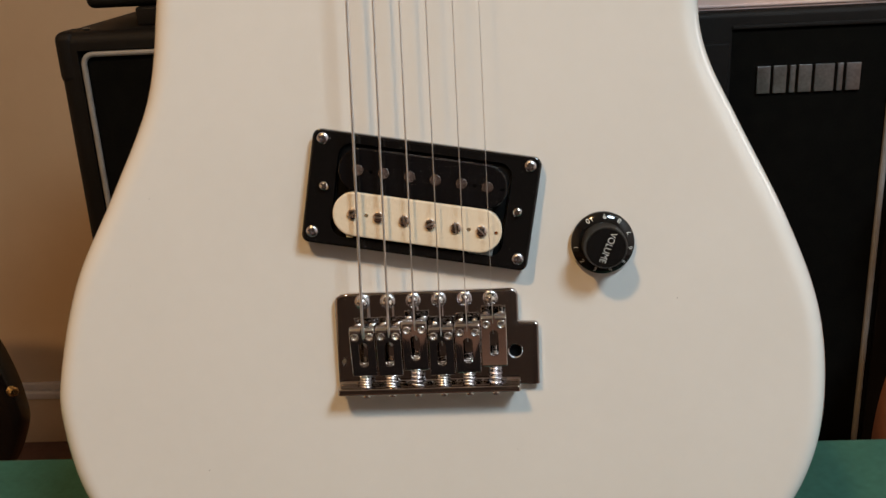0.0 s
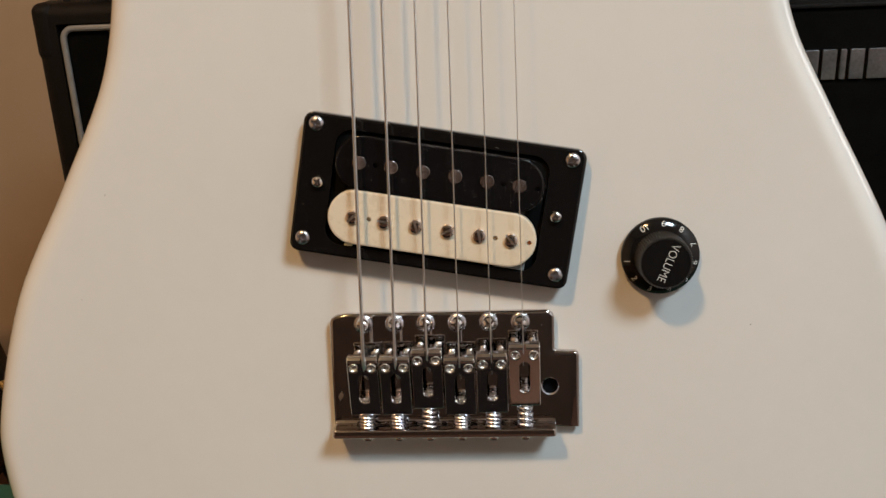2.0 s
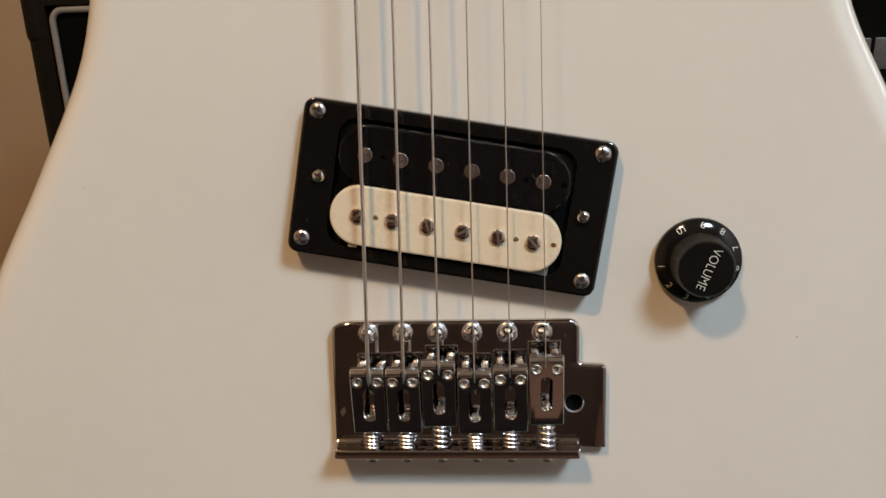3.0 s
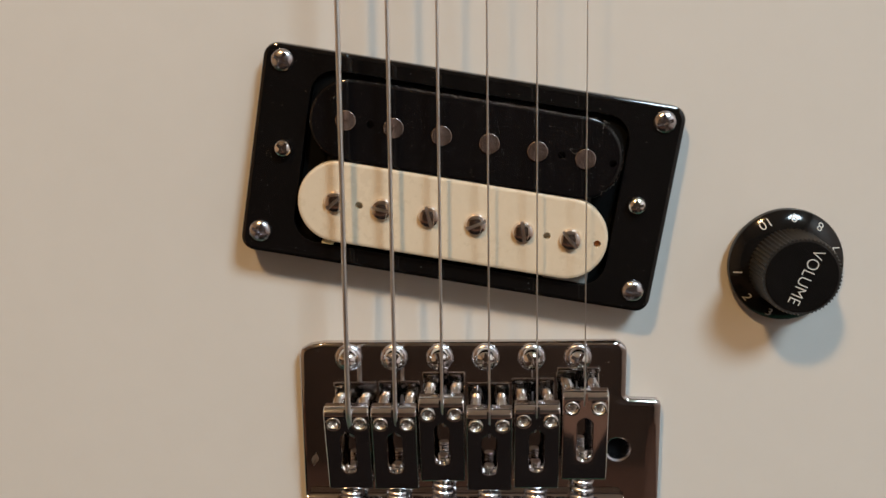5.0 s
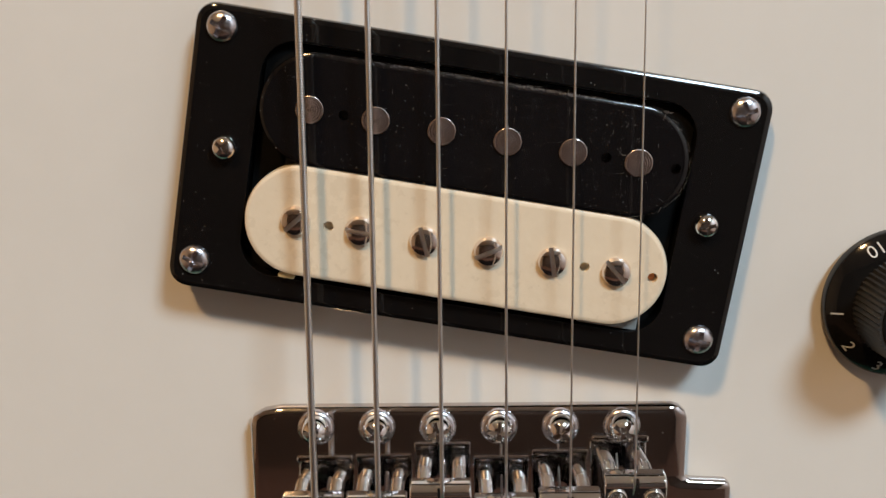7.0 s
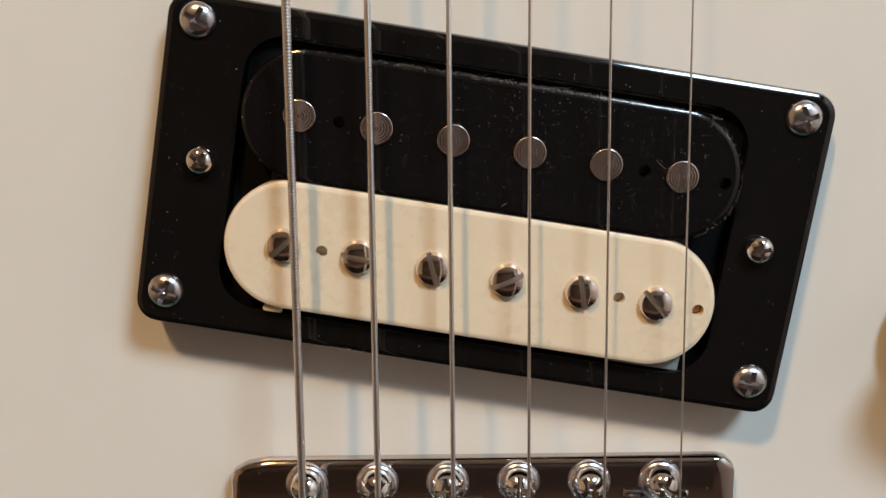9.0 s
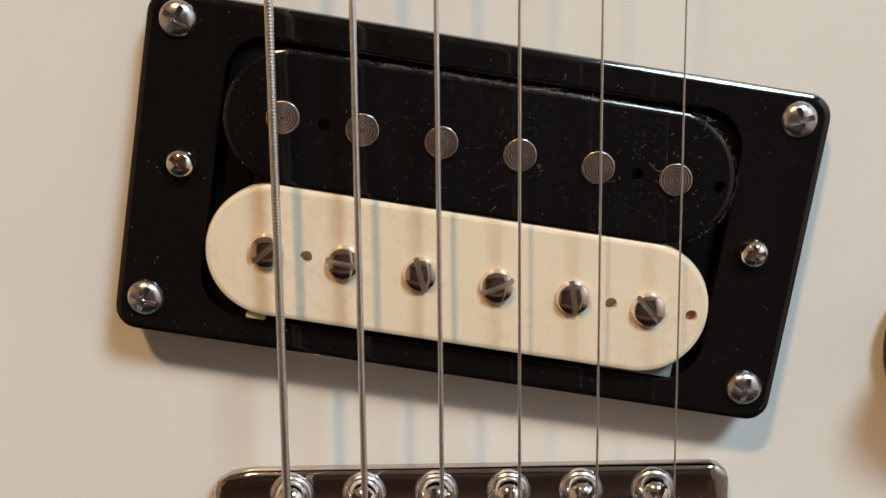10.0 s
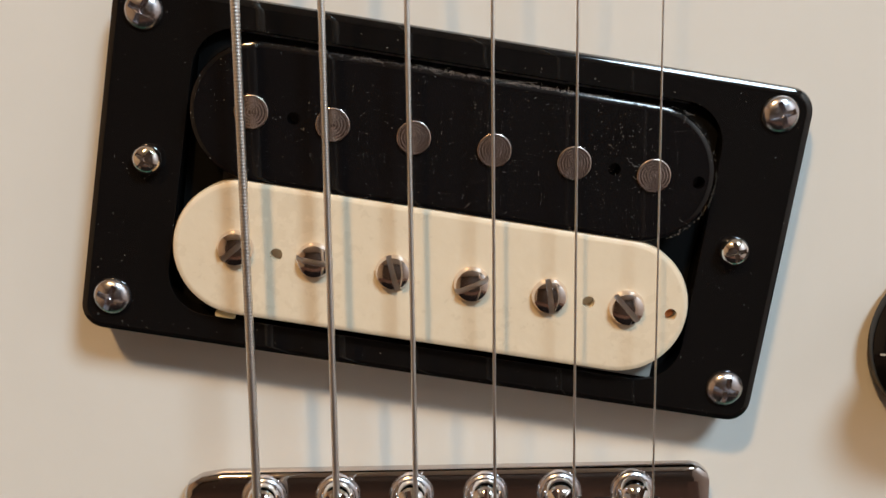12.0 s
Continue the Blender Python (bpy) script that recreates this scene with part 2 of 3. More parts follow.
def spline(points, per=8):
    """A smooth closed line through control points."""
    out, n = [], len(points)
    for k in range(n):
        p0, p1, p2, p3 = (Vector(points[(k + j - 1) % n]) for j in range(4))
        for s in range(per):
            t = s / per
            q = 0.5 * (2 * p1 + (p2 - p0) * t + (2 * p0 - 5 * p1 + 4 * p2 - p3) * t * t + (3 * p1 - p0 - 3 * p2 + p3) * t ** 3)
            out.append((q.x, q.y))
    return out


def cut(bm, *cutters):
    """bm with the cutters taken out of it."""
    obs = []
    for b in (bm, *cutters):
        bmesh.ops.recalc_face_normals(b, faces=b.faces)
        me = bpy.data.meshes.new("cut")
        b.to_mesh(me)
        b.free()
        obs.append(new("cut", me))
    for o in obs[1:]:
        mod = obs[0].modifiers.new("cut", "BOOLEAN")
        mod.operation, mod.solver, mod.object = "DIFFERENCE", "EXACT", o
    dg = bpy.context.evaluated_depsgraph_get()
    dg.update()
    res = bmesh.new()
    res.from_mesh(obs[0].evaluated_get(dg).to_mesh())
    for o in obs:
        me = o.data
        bpy.data.objects.remove(o)
        bpy.data.meshes.remove(me)
    return res


def tube(points, radius, n=12, bm=None):
    bm = bm or bmesh.new()
    rings = []
    for k, p in enumerate(points):
        p = Vector(p)
        d = (Vector(points[min(k + 1, len(points) - 1)]) - Vector(points[max(k - 1, 0)])).normalized()
        side = d.cross(Vector((0, -1, 0)) if abs(d.y) < 0.9 else Vector((1, 0, 0))).normalized()
        up = side.cross(d)
        r = radius(k) if callable(radius) else radius
        rings.append([bm.verts.new(p + r * (math.cos(a) * side + math.sin(a) * up)) for a in (2 * math.pi * j / n for j in range(n))])
    for a, b in zip(rings, rings[1:]):
        for j in range(n):
            bm.faces.new((a[j], a[(j + 1) % n], b[(j + 1) % n], b[j]))
    bm.faces.new(rings[0])
    bm.faces.new(rings[-1][::-1])
    return bm


def lettering(name, text, size, mat, parent, m, bold=0.0, label=""):
    cu = bpy.data.curves.new(name, "FONT")
    cu.body, cu.size, cu.align_x, cu.align_y, cu.extrude, cu.offset = text, size, "CENTER", "CENTER", 0.00003, bold
    o = new(name, cu)
    dg = bpy.context.evaluated_depsgraph_get()
    dg.update()
    me = bpy.data.meshes.new_from_object(o.evaluated_get(dg))
    bpy.data.objects.remove(o)
    me.materials.clear()
    me.materials.append(mat)
    return part(name, me, mat, parent, label, m)


# ---------------------------------------------------------------- the room
def structure(name, bm, mat, label, smooth=35.0, m=None):
    ob = new(name, mesh_of(name, bm, mat, smooth))
    if m is not None:
        ob.matrix_basis = m
    return tagged(ob, label, name.split("_")[0], kind="structure")


X0, X1, Y0, Y1, H = -2.0, 1.55, -3.0, 1.446, 2.45
structure("floor", box(X0 - 0.1, X1 + 0.1, Y0 - 0.1, Y1 + 0.1, -0.1, 0), CARPET, "red-brown carpet floor of the room")
structure("ceiling", box(X0 - 0.1, X1 + 0.1, Y0 - 0.1, Y1 + 0.1, H, H + 0.1), CEILING, "plain cream painted ceiling of the room")
structure("wall_north", box(X0, X1, Y1, Y1 + 0.1, 0, H), WALL, "tan painted wall behind the amplifiers")
structure("wall_south", box(X0, X1, Y0 - 0.1, Y0, 0, H), DARK_WALL, "dark brown wall at the other end of the room")
structure("wall_west", box(X0 - 0.1, X0, Y0, Y1, 0, H), WALL, "tan painted side wall of the room")
structure("wall_east", cut(box(X1, X1 + 0.1, Y0, Y1, 0, H), box(X1 - 0.1, X1 + 0.2, 0.18, 0.72, 0.82, 1.88)), PALE_WALL, "pale pinkish painted side wall of the room")
window = thing("window_1", "white framed side window with daylight behind it", "window", pose(X1, 0.45, 1.35), kind="structure")
for name, b in (("jamb", box(-0.01, 0.1, -0.27, -0.245, -0.53, 0.53, 0.003)), ("jamb", box(-0.01, 0.1, 0.245, 0.27, -0.53, 0.53, 0.003)),
                ("head", box(-0.01, 0.1, -0.245, 0.245, 0.505, 0.53, 0.003)), ("sill", box(-0.03, 0.1, -0.245, 0.245, -0.53, -0.505, 0.003))):
    part(name, b, TRIM, window)
structure("baseboard", box(X0, X1, Y1 - 0.014, Y1, 0.0, 0.107, 0.001), WALL, "tan painted baseboard along the wall")
trim = bmesh.new()
box(X0, X1, Y1 - 0.02, Y1, 0.107, 0.125, 0.004, 3, trim)
box(X0, X1, Y1 - 0.012, Y1, 0.1255, 0.142, 0.003, 3, trim)
structure("trim", trim, TRIM, "white moulded cap along the baseboard")


# unseen stand-in on the floor, added so that the chrome saddles reflect black
rug = tagged(new("rug", mesh_of("rug", box(-1.1, 1.1, -1.6, -0.1, 0, 0.012, 0.005), DARK_SHEET)), "unseen black-brown sheet on the carpet, added to darken the chrome's reflections", "rug")


def ceiling_lamp(x, y, r, label):
    lamp = thing("ceiling_lamp", label, "ceiling lamp", pose(x, y, H), "ceiling lamps")
    part("trim_ring", lathe([(r + 0.003, 0), (r + 0.03, 0), (r + 0.03, 0.006), (r + 0.012, 0.014), (r + 0.003, 0.012)], 48), TRIM, lamp, "", pose(0, 0, 0, 90))
    return lamp


ceiling_lamp(-0.47, -0.90, 0.08, "small round recessed ceiling lamp with warm light")
ceiling_lamp(0.83, -1.02, 0.26, "wide round recessed ceiling lamp with cool white light")

# ---------------------------------------------------------------- the table
TABLE = 0.75
table = thing("table", "table under a plain green cloth", "table", pose(0, 0, 0))
part("tabletop", box(-0.85, 0.85, -0.067, 0.135, TABLE - 0.03, TABLE - 0.002, 0.004), WOOD, table)
part("tablecloth", box(-0.853, 0.853, -0.07, 0.138, TABLE - 0.045, TABLE, 0.006, 3), GREEN, table, "plain green cloth")
for sx in (-0.78, 0.78):
    for y in (-0.035, 0.095):
        part("leg", box(sx - 0.025, sx + 0.025, y - 0.025, y + 0.025, 0, TABLE - 0.046, 0.004), WOOD, table)


# ---------------------------------------------------------------- the white guitar
guitar = thing("electric_guitar", "glossy cream-white electric guitar standing upright on the green cloth", "electric guitar", GUITAR)

OUTLINE = [(0, -149), (62, -146), (112, -133), (145, -108), (160, -82), (165.4, -50), (162, -12), (148.2, 26), (128.3, 66), (115.9, 92), (112.0, 112),
           (114.2, 134), (123, 166), (134, 200), (124, 238), (98, 246), (64, 214), (29, 202), (-29, 202), (-66, 240), (-100, 296), (-130, 298), (-141, 258), (-129, 214),
           (-107, 172), (-102.6, 140), (-104.2, 120), (-111.4, 84), (-129.5, 47), (-149.5, 9.5), (-161.3, -31), (-162.9, -54), (-156.5, -86), (-141, -110), (-110, -133), (-60, -146)]
outline = spline([(x / 1000, z / 1000) for x, z in OUTLINE], 6)
R = 0.0095
layers = [(R + 0.0012, 0.0), (R, 0.0)] + [(R * (1 - math.sin(radians(a))), R * (1 - math.cos(radians(a)))) for a in range(10, 91, 10)]
layers += [(R * (1 - math.sin(radians(a))), 0.045 - R * (1 - math.cos(radians(a)))) for a in range(90, -1, -15)] + [(R + 0.0012, 0.045)]
part("body", slab(outline, layers), PAINT, guitar, "glossy cream-white lacquered body", smooth=40)

# neck, running up out of sight
neck = bmesh.new()
slab([(-0.028, 0.14), (0.028, 0.14), (0.0215, 0.64), (-0.0215, 0.64)], [(0.002, 0.001), (0, -0.002), (0, -0.0069)], neck)
part("fretboard", neck, ROSEWOOD, guitar, "dark wooden fretboard")
shaft = bmesh.new()
slab([(-0.028, 0.2025), (0.028, 0.2025), (0.0215, 0.64), (-0.0215, 0.64)], [(0.0, 0.0012), (0.001, 0.008), (0.006, 0.017), (0.014, 0.0215)], shaft)
part("neck", shaft, WOOD, guitar, "maple neck")


# screws
def phillips(radius, height, name="screw_mesh", mat=None, skirt=0.0):
    prof = [(0, -0.001), (radius, -0.001), (radius, skirt)]
    for a in range(10, 90, 10):
        prof.append((radius * math.cos(radians(a)) ** 0.9, skirt + (height - skirt) * math.sin(radians(a))))
    prof.append((0, height))
    head = lathe(prof, 40)
    cutters = []
    for turn in (0, 90):
        c = box(-radius * 0.70, radius * 0.70, -height * 1.2, -height + radius * 0.42, -radius * 0.15, radius * 0.15)
        bmesh.ops.rotate(c, verts=c.verts, cent=(0, 0, 0), matrix=Matrix.Rotation(radians(turn), 3, "Y"))
        cutters.append(c)
    cutters.append(lathe([(0, height - radius * 0.5), (radius * 0.18, height - radius * 0.5), (radius * 0.3, height * 1.1), (0, height * 1.1)], 16))
    return mesh_of(name, cut(head, *cutters), mat or SCREW, 30)


def slotted(radius, height, name="pole_mesh"):
    prof = [(0, -0.002), (radius, -0.002), (radius, height * 0.28), (radius * 0.97, height * 0.46), (radius * 0.86, height * 0.76), (radius * 0.62, height * 0.92), (radius * 0.3, height * 0.99), (0, height)]
    floor = height * 0.34
    c = box(-radius * 1.2, radius * 1.2, -height * 1.3, -floor, -radius * 0.15, radius * 0.15)
    me = mesh_of(name, cut(lathe(prof, 48), c), POLISHED, 30)
    me.materials.append(SLOT)
    for f in me.polygons:
        if abs(f.normal.y) > 0.9 and abs(f.center.z) < radius * 0.2 and abs(f.center.y + floor) < 1e-5:
            f.material_index = 1
    return me


RING_SCREW = phillips(0.0025, 0.0013, "ring_screw")
SMALL_SCREW = phillips(0.00195, 0.0017, "height_screw", CHROME, skirt=0.0004)
PIVOT_SCREW = phillips(0.00265, 0.0035, "pivot_screw", CHROME, skirt=0.0007)
PIVOT_WASHER = mesh_of("pivot_washer", lathe([(0.0, -0.0005), (0.0032, -0.0005), (0.0032, 0.0003), (0.0030, 0.00065), (0.0027, 0.0008), (0.0024, 0.0006), (0.0, 0.0005)], 40), SCREW, 50)
POLE_SCREW = slotted(0.0024, 0.0017)

# ---- the slanted pickup
PU = pose(-0.0001, 0, 0.0410, 0, 9.9, 0)


def at_pickup(u, v, y, turn=0.0):
    return PU @ pose(u / 1000, y / 1000, v / 1000, 0, turn, 0)


RT = -0.0056
ring_bm = slab(rounded(0.0918, 0.0458, 0.0032, 6, 0.0001, -0.0006), [(0.0, 0.0), (0.0, RT + 0.0009), (0.00025, RT + 0.0003), (0.0008, RT), (0.0012, RT)])
ring_bm = cut(ring_bm, slab(rounded(0.0694, 0.0376, 0.0055, 8, 0.0001, -0.0005), [(0.0, 0.003), (0.0, RT - 0.002)]))
es = [e for e in ring_bm.edges if len(e.link_faces) == 2 and e.calc_face_angle(0) > 1.0 and all(abs(v.co.y - RT) < 1e-5 for v in e.verts)]
bmesh.ops.bevel(ring_bm, geom=es, offset=0.00025, segments=2, profile=0.5, affect="EDGES")
SLANT = 7.8
for v in ring_bm.verts:
    v.co.y *= 1.05 - SLANT * v.co.z
ring = part("pickup_ring", ring_bm, BLACK, guitar, "glossy black plastic mounting ring with dust specks", PU)
for k, (u, v, turn) in enumerate(((-41.5, 18.7, 20), (41.5, 18.6, -25), (-41.6, -18.7, 15), (41.75, -18.75, 3))):
    part("ring_screw", RING_SCREW, CHROME, ring, "chrome cross-head screw", pose(u / 1000, RT * (1.05 - SLANT * v / 1000), v / 1000, 2.5, turn, 0))
for u, v, turn in ((-38.75, 0.2, 30), (38.9, 0.1, -20)):
    part("height_screw", SMALL_SCREW, CHROME, ring, "small chrome cross-head screw", pose(u / 1000, RT * 1.05 - 0.0006, v / 1000, 0, turn, 0))
# the shade in the gap round the bobbins, painted as a near-black sheet
part("cavity_shade", box(-0.0343, 0.0345, -0.0036, -0.0004, -0.0190, 0.0180), SHADE_BLACK, guitar, "near-black sheet standing in for the shade under the pickup", PU)
part("coil_tape", slab(rounded(0.058, 0.030, 0.008, 6, 0, -0.0003), [(0, -0.001), (0, -0.0062)]), TAPE, guitar, "black taped coils", PU)
part("plastic_shim", box(-0.0277, -0.0250, -0.0079, -0.0070, -0.0191, -0.0182, 0.0003), BRASS_SHIM, guitar, "yellowed sliver of plastic under the bobbin", PU)
part("clear_tape", box(0.0215, 0.0315, -0.0062, -0.0056, -0.0191, -0.0150, 0.0003), CLEAR_TAPE, guitar, "greyish sliver of tape under the bobbin", PU)
BT = -0.0090


def bobbin(name, mat, v, label, w, h):
    out = rounded(w, h, h / 2 - 0.00005, 14)
    bm = slab(out, [(0, BT + 0.0032), (0, BT + 0.0006), (0.00018, BT + 0.0002), (0.0006, BT), (0.0009, BT)])
    holes = []
    for u in (-20.5, 20.7, 31.7):
        holes.append(lathe([(0, 0.0072), (0.0008, 0.0072), (0.0008, 0.012), (0, 0.012)], 20, m=pose(u / 1000, 0, 0.0)))
    bm = cut(bm, *holes)
    return part(name, bm, mat, guitar, label, at_pickup(0, v, 0), smooth=30)


cream_bobbin = bobbin("bobbin", CREAM, -9.2, "cream plastic bobbin with slotted pole screws", 0.0680, 0.0179)
black_bobbin = bobbin("bobbin", BOBBIN_BLACK, 8.5, "dusty black plastic bobbin with round steel slugs", 0.0674, 0.0176)
part("wire_end", lathe([(0, 0.0073), (0.0006, 0.0073), (0.0006, 0.0078), (0, 0.008)], 12), COPPER, cream_bobbin, "orange wire end in the hole", pose(0.0317, 0, 0))
slug_profile = [(0, 0.006)] + [(0.0022, 0.006), (0.0022, 0.00925), (0.0021, 0.00935)]
for k in range(5):
    r = 0.0018 - 0.00036 * k
    slug_profile += [(r + 0.00014, 0.00935), (r, 0.009291), (r - 0.00014, 0.00935)]
slug_profile.append((0, 0.00935))
SLUG = mesh_of("slug", lathe(slug_profile, 40), NICKEL, 50)
for k, turn in enumerate((50, -2, -67, 32, 107, -40)):
    u = -25.8 + 10.32 * k
    part("pole_screw", POLE_SCREW, NICKEL, cream_bobbin, "slotted nickel pole screw", pose(u / 1000, BT + 0.0004, 0, 0, -turn, 0))
    part("pole_slug", SLUG, NICKEL, black_bobbin, "round steel slug with turned rings", pose(u / 1000, 0, 0, 0, 0, 0))

# lint caught along the edge of the black bobbin and on the ring
rng = random.Random(7)
lint = bmesh.new()


def fibre(u, v, steps, step, thick, curl):
    """One curled fibre lying on the black bobbin, u and v in millimetres."""
    d = rng.uniform(0, 6.28)
    p = Vector((u / 1000, BT - 0.00005, v / 1000))
    pts = []
    for _ in range(steps):
        pts.append(p.copy())
        d += rng.uniform(-curl, curl)
        p += Vector((math.cos(d), rng.uniform(-0.1, 0.08), math.sin(d))) * step
    tube(pts, thick, 4, lint)


for k in range(620):
    u = rng.triangular(-27, 32, 8)
    fibre(u, 17.2 + rng.gauss(0, 0.11) - max(0.0, u - 26) ** 2 * 0.045, 4, rng.uniform(0.00004, 0.00011), rng.uniform(0.000008, 0.000016), 1.0)
for k in range(40):
    fibre(rng.uniform(-30, 33), rng.uniform(0, 16), 4, rng.uniform(0.00005, 0.00013), rng.uniform(0.000008, 0.000014), 0.9)
for k in range(70):
    a = radians(rng.uniform(-70, 60))
    fibre(25.2 + 8.6 * math.cos(a), 8.5 + 8.6 * math.sin(a), 4, rng.uniform(0.00005, 0.00012), rng.uniform(0.000008, 0.000014), 1.0)
for u, v in ((-12, 17.6), (-2, 17.9), (9, 17.7), (13, 17.9), (29.5, 17.0), (24, 9.2)):
    fibre(u, v, 16, 0.00016, 0.000013, 0.5)
tagged(part("lint", lint, LINT, guitar, "pale dust fibres", PU, weighted=False), kind="stuff")

# ---- the bridge
PT = -0.0036
prof = [(-37.9, -0.6), (-38.0, -38.3), (37.3, -38.3), (45.6, -38.3), (45.7, -13.0), (45.4, -12.2), (44.6, -11.6), (38.6, -11.3), (37.9, -11.0), (37.6, -10.4), (37.6, 0.2), (37.1, 1.4), (36.0, 2.3), (34.8, 2.6), (-32.0, 2.6), (-35.2, 2.1), (-37.2, 1.0)]
plate = slab([(x / 1000, z / 1000) for x, z in prof], [(0.0006, -0.0013), (0.0, -0.0016), (0.0, PT + 0.0010), (0.0002, PT + 0.0005), (0.0006, PT + 0.00018), (0.0012, PT), (0.0016, PT)])
for v in plate.verts:
    # the free edges on the arm side are rolled off more widely
    if v.co.x > 0.0338 and v.co.y < PT + 0.0004:
        v.co.x -= 0.0019 if v.co.y < PT + 0.0001 else 0.0006
plate = cut(plate, lathe([(0, -0.002), (0.0031, -0.002), (0.0031, 0.008), (0, 0.008)], 36, m=pose(0.0359, 0, -0.0237)))
base_plate = part("base_plate", plate, PLATE_CHROME, guitar, "dark mirror chrome bridge plate", smooth=50)
nick = [(1.3 * math.sin(radians(a)) ** 3 * 0.8, 1.9 * math.cos(radians(a))) for a in range(360, 0, -20)]
part("worn_spot", slab([(-0.0352 + x / 1000 + 0.0002 * z, -0.0262 + z / 1000) for x, z in nick], [(0, PT + 0.0002), (0.0002, PT - 0.00005)]), SLOT, base_plate, "dull worn spot")
part("arm_socket", lathe([(0.0031, -0.003), (0.0031, 0.0033), (0.0027, 0.0031), (0.0024, 0.0024), (0.0023, -0.003)], 32, m=pose(0.0359, 0, -0.0237)), SCREW, base_plate, "threaded arm hole")
# a near-black disc over the lacquer gives the arm hole its shade
part("socket_shade", lathe([(0, 0.0002), (0.0028, 0.0002), (0.0028, 0.0004), (0, 0.0004)], 24, m=pose(0.0359, 0, -0.0237)), SHADE_BLACK, base_plate, "near-black disc painting the shade in the arm hole")
lip = bmesh.new()
lip_rows = []
for k in range(9):
    a = radians(90 * k / 8)
    lip_rows.append((-0.0342 - 0.0020 * math.sin(a), PT + 0.00005 - 0.0020 * (1 - math.cos(a))))
lip_rows += [(-0.0362, -0.0094), (-0.0363, -0.0100), (-0.0366, -0.0103), (-0.0370, -0.0104), (-0.0387, -0.0104), (-0.0390, -0.0102), (-0.0391, -0.0098), (-0.0391, -0.0008), (-0.0386, -0.0004), (-0.0342, -0.0022)]
sides = [[lip.verts.new((x, y, z)) for z, y in lip_rows] for x in (-0.0376, -0.0373, -0.0366, 0.0364, 0.0371, 0.0374)]
for k, f in ((0, 0.13), (1, 0.045), (4, 0.045), (5, 0.13)):
    for v in sides[k]:
        v.co.z += (-0.0372 - v.co.z) * f
        v.co.y += (-0.005 - v.co.y) * f
for a, b in zip(sides, sides[1:]):
    for k in range(len(lip_rows)):
        j = (k + 1) % len(lip_rows)
        lip.faces.new((a[k], a[j], b[j], b[k]))
lip.faces.new(sides[0])
lip.faces.new(sides[-1][::-1])
part("rear_lip", lip, PLATE_CHROME, base_plate, "upturned chrome rear edge", smooth=50)
for k, turn in enumerate((10, 40, 75, 5, 55, 30)):
    part("pivot_screw", PIVOT_SCREW, CHROME, base_plate, "domed chrome cross-head screw", pose(-0.02625 + 0.0105 * k, PT - 0.0001, -0.0009, 0, turn, 0))
    part("screw_collar", PIVOT_WASHER, SCREW, base_plate, "turned chrome collar", pose(-0.02625 + 0.0105 * k, PT - 0.0001, -0.0009))


def saddle_mesh():
    """A bent steel saddle: origin at the top of the front bend, the plate running back along -z."""
    w, th, L = 0.0051, 0.0012, 0.0220
    rows_out = [(0.0, 0.0034), (0.0, 0.0017)] + [(-0.0017 + 0.0017 * math.cos(radians(a)), 0.0017 - 0.0017 * math.sin(radians(a))) for a in (15, 30, 45, 60, 75, 90)]
    rows_out += [(-L + 0.0008, 0.0), (-L + 0.0002, 0.0003), (-L, 0.001), (-L, 0.0042)]
    rows_in = [(-L + th, 0.0042), (-L + th, th + 0.0003), (-th - 0.0008, th), (-th, th + 0.0008), (-th, 0.0034)]
    loop = rows_out + rows_in
    bm = bmesh.new()
    cols = [[bm.verts.new((x, y, z)) for z, y in loop] for x in (-w, w)]
    n = len(loop)
    for k in range(n):
        j = (k + 1) % n
        bm.faces.new((cols[0][k], cols[0][j], cols[1][j], cols[1][k]))
    bm.faces.new(cols[0])
    bm.faces.new(cols[1][::-1])
    bmesh.ops.recalc_face_normals(bm, faces=bm.faces)
    es = [e for e in bm.edges if len(e.link_faces) == 2 and e.calc_face_angle(0) > 1.2]
    bmesh.ops.bevel(bm, geom=es, offset=0.0004, segments=3, profile=0.5, affect="EDGES")
    slot = slab(rounded(0.0034, 0.0108, 0.00165, 6, 0, -0.0117), [(0, 0.003), (0, -0.002)])
    groove = box(-0.0005, 0.0005, -0.002, 0.00075, -0.0075, 0.002)
    holes = [lathe([(0, -0.003), (0.00165, -0.003), (0.00165, 0.002), (0, 0.002)], 24, m=pose(sx * 0.0030, 0, -0.0036)) for sx in (-1, 1)]
    bm = cut(bm, slot, groove, *holes)
    rim = [e for e in bm.edges if len(e.link_faces) == 2 and e.calc_face_angle(0) > 1.0 and all(abs(v.co.y) < 1e-5 and -0.018 < v.co.z < -0.0019 and abs(v.co.x) < 0.00465 for v in e.verts)]
    bmesh.ops.bevel(bm, geom=rim, offset=0.0003, segments=2, profile=0.5, affect="EDGES")
    return mesh_of("saddle", bm, CHROME, 32)


def grub_mesh():
    """A threaded stud with a rounded rim and a sunk socket."""
    prof = [(0, -0.0118), (0.0007, -0.0118), (0.00125, -0.0110)] + [(0.00125 - 0.00014 * (k % 2), -0.0108 + 0.00024 * k) for k in range(42)]
    prof += [(0.0013, -0.0004), (0.00165, -0.0002), (0.00162, 0.0001), (0.00146, 0.00026), (0.00122, 0.0002), (0.00106, -0.0001), (0.00086, -0.00004), (0.0007, -0.0002), (0.00064, -0.0012), (0.0, -0.0013)]
    return mesh_of("grub", lathe(prof, 28), BRIGHT, 60)


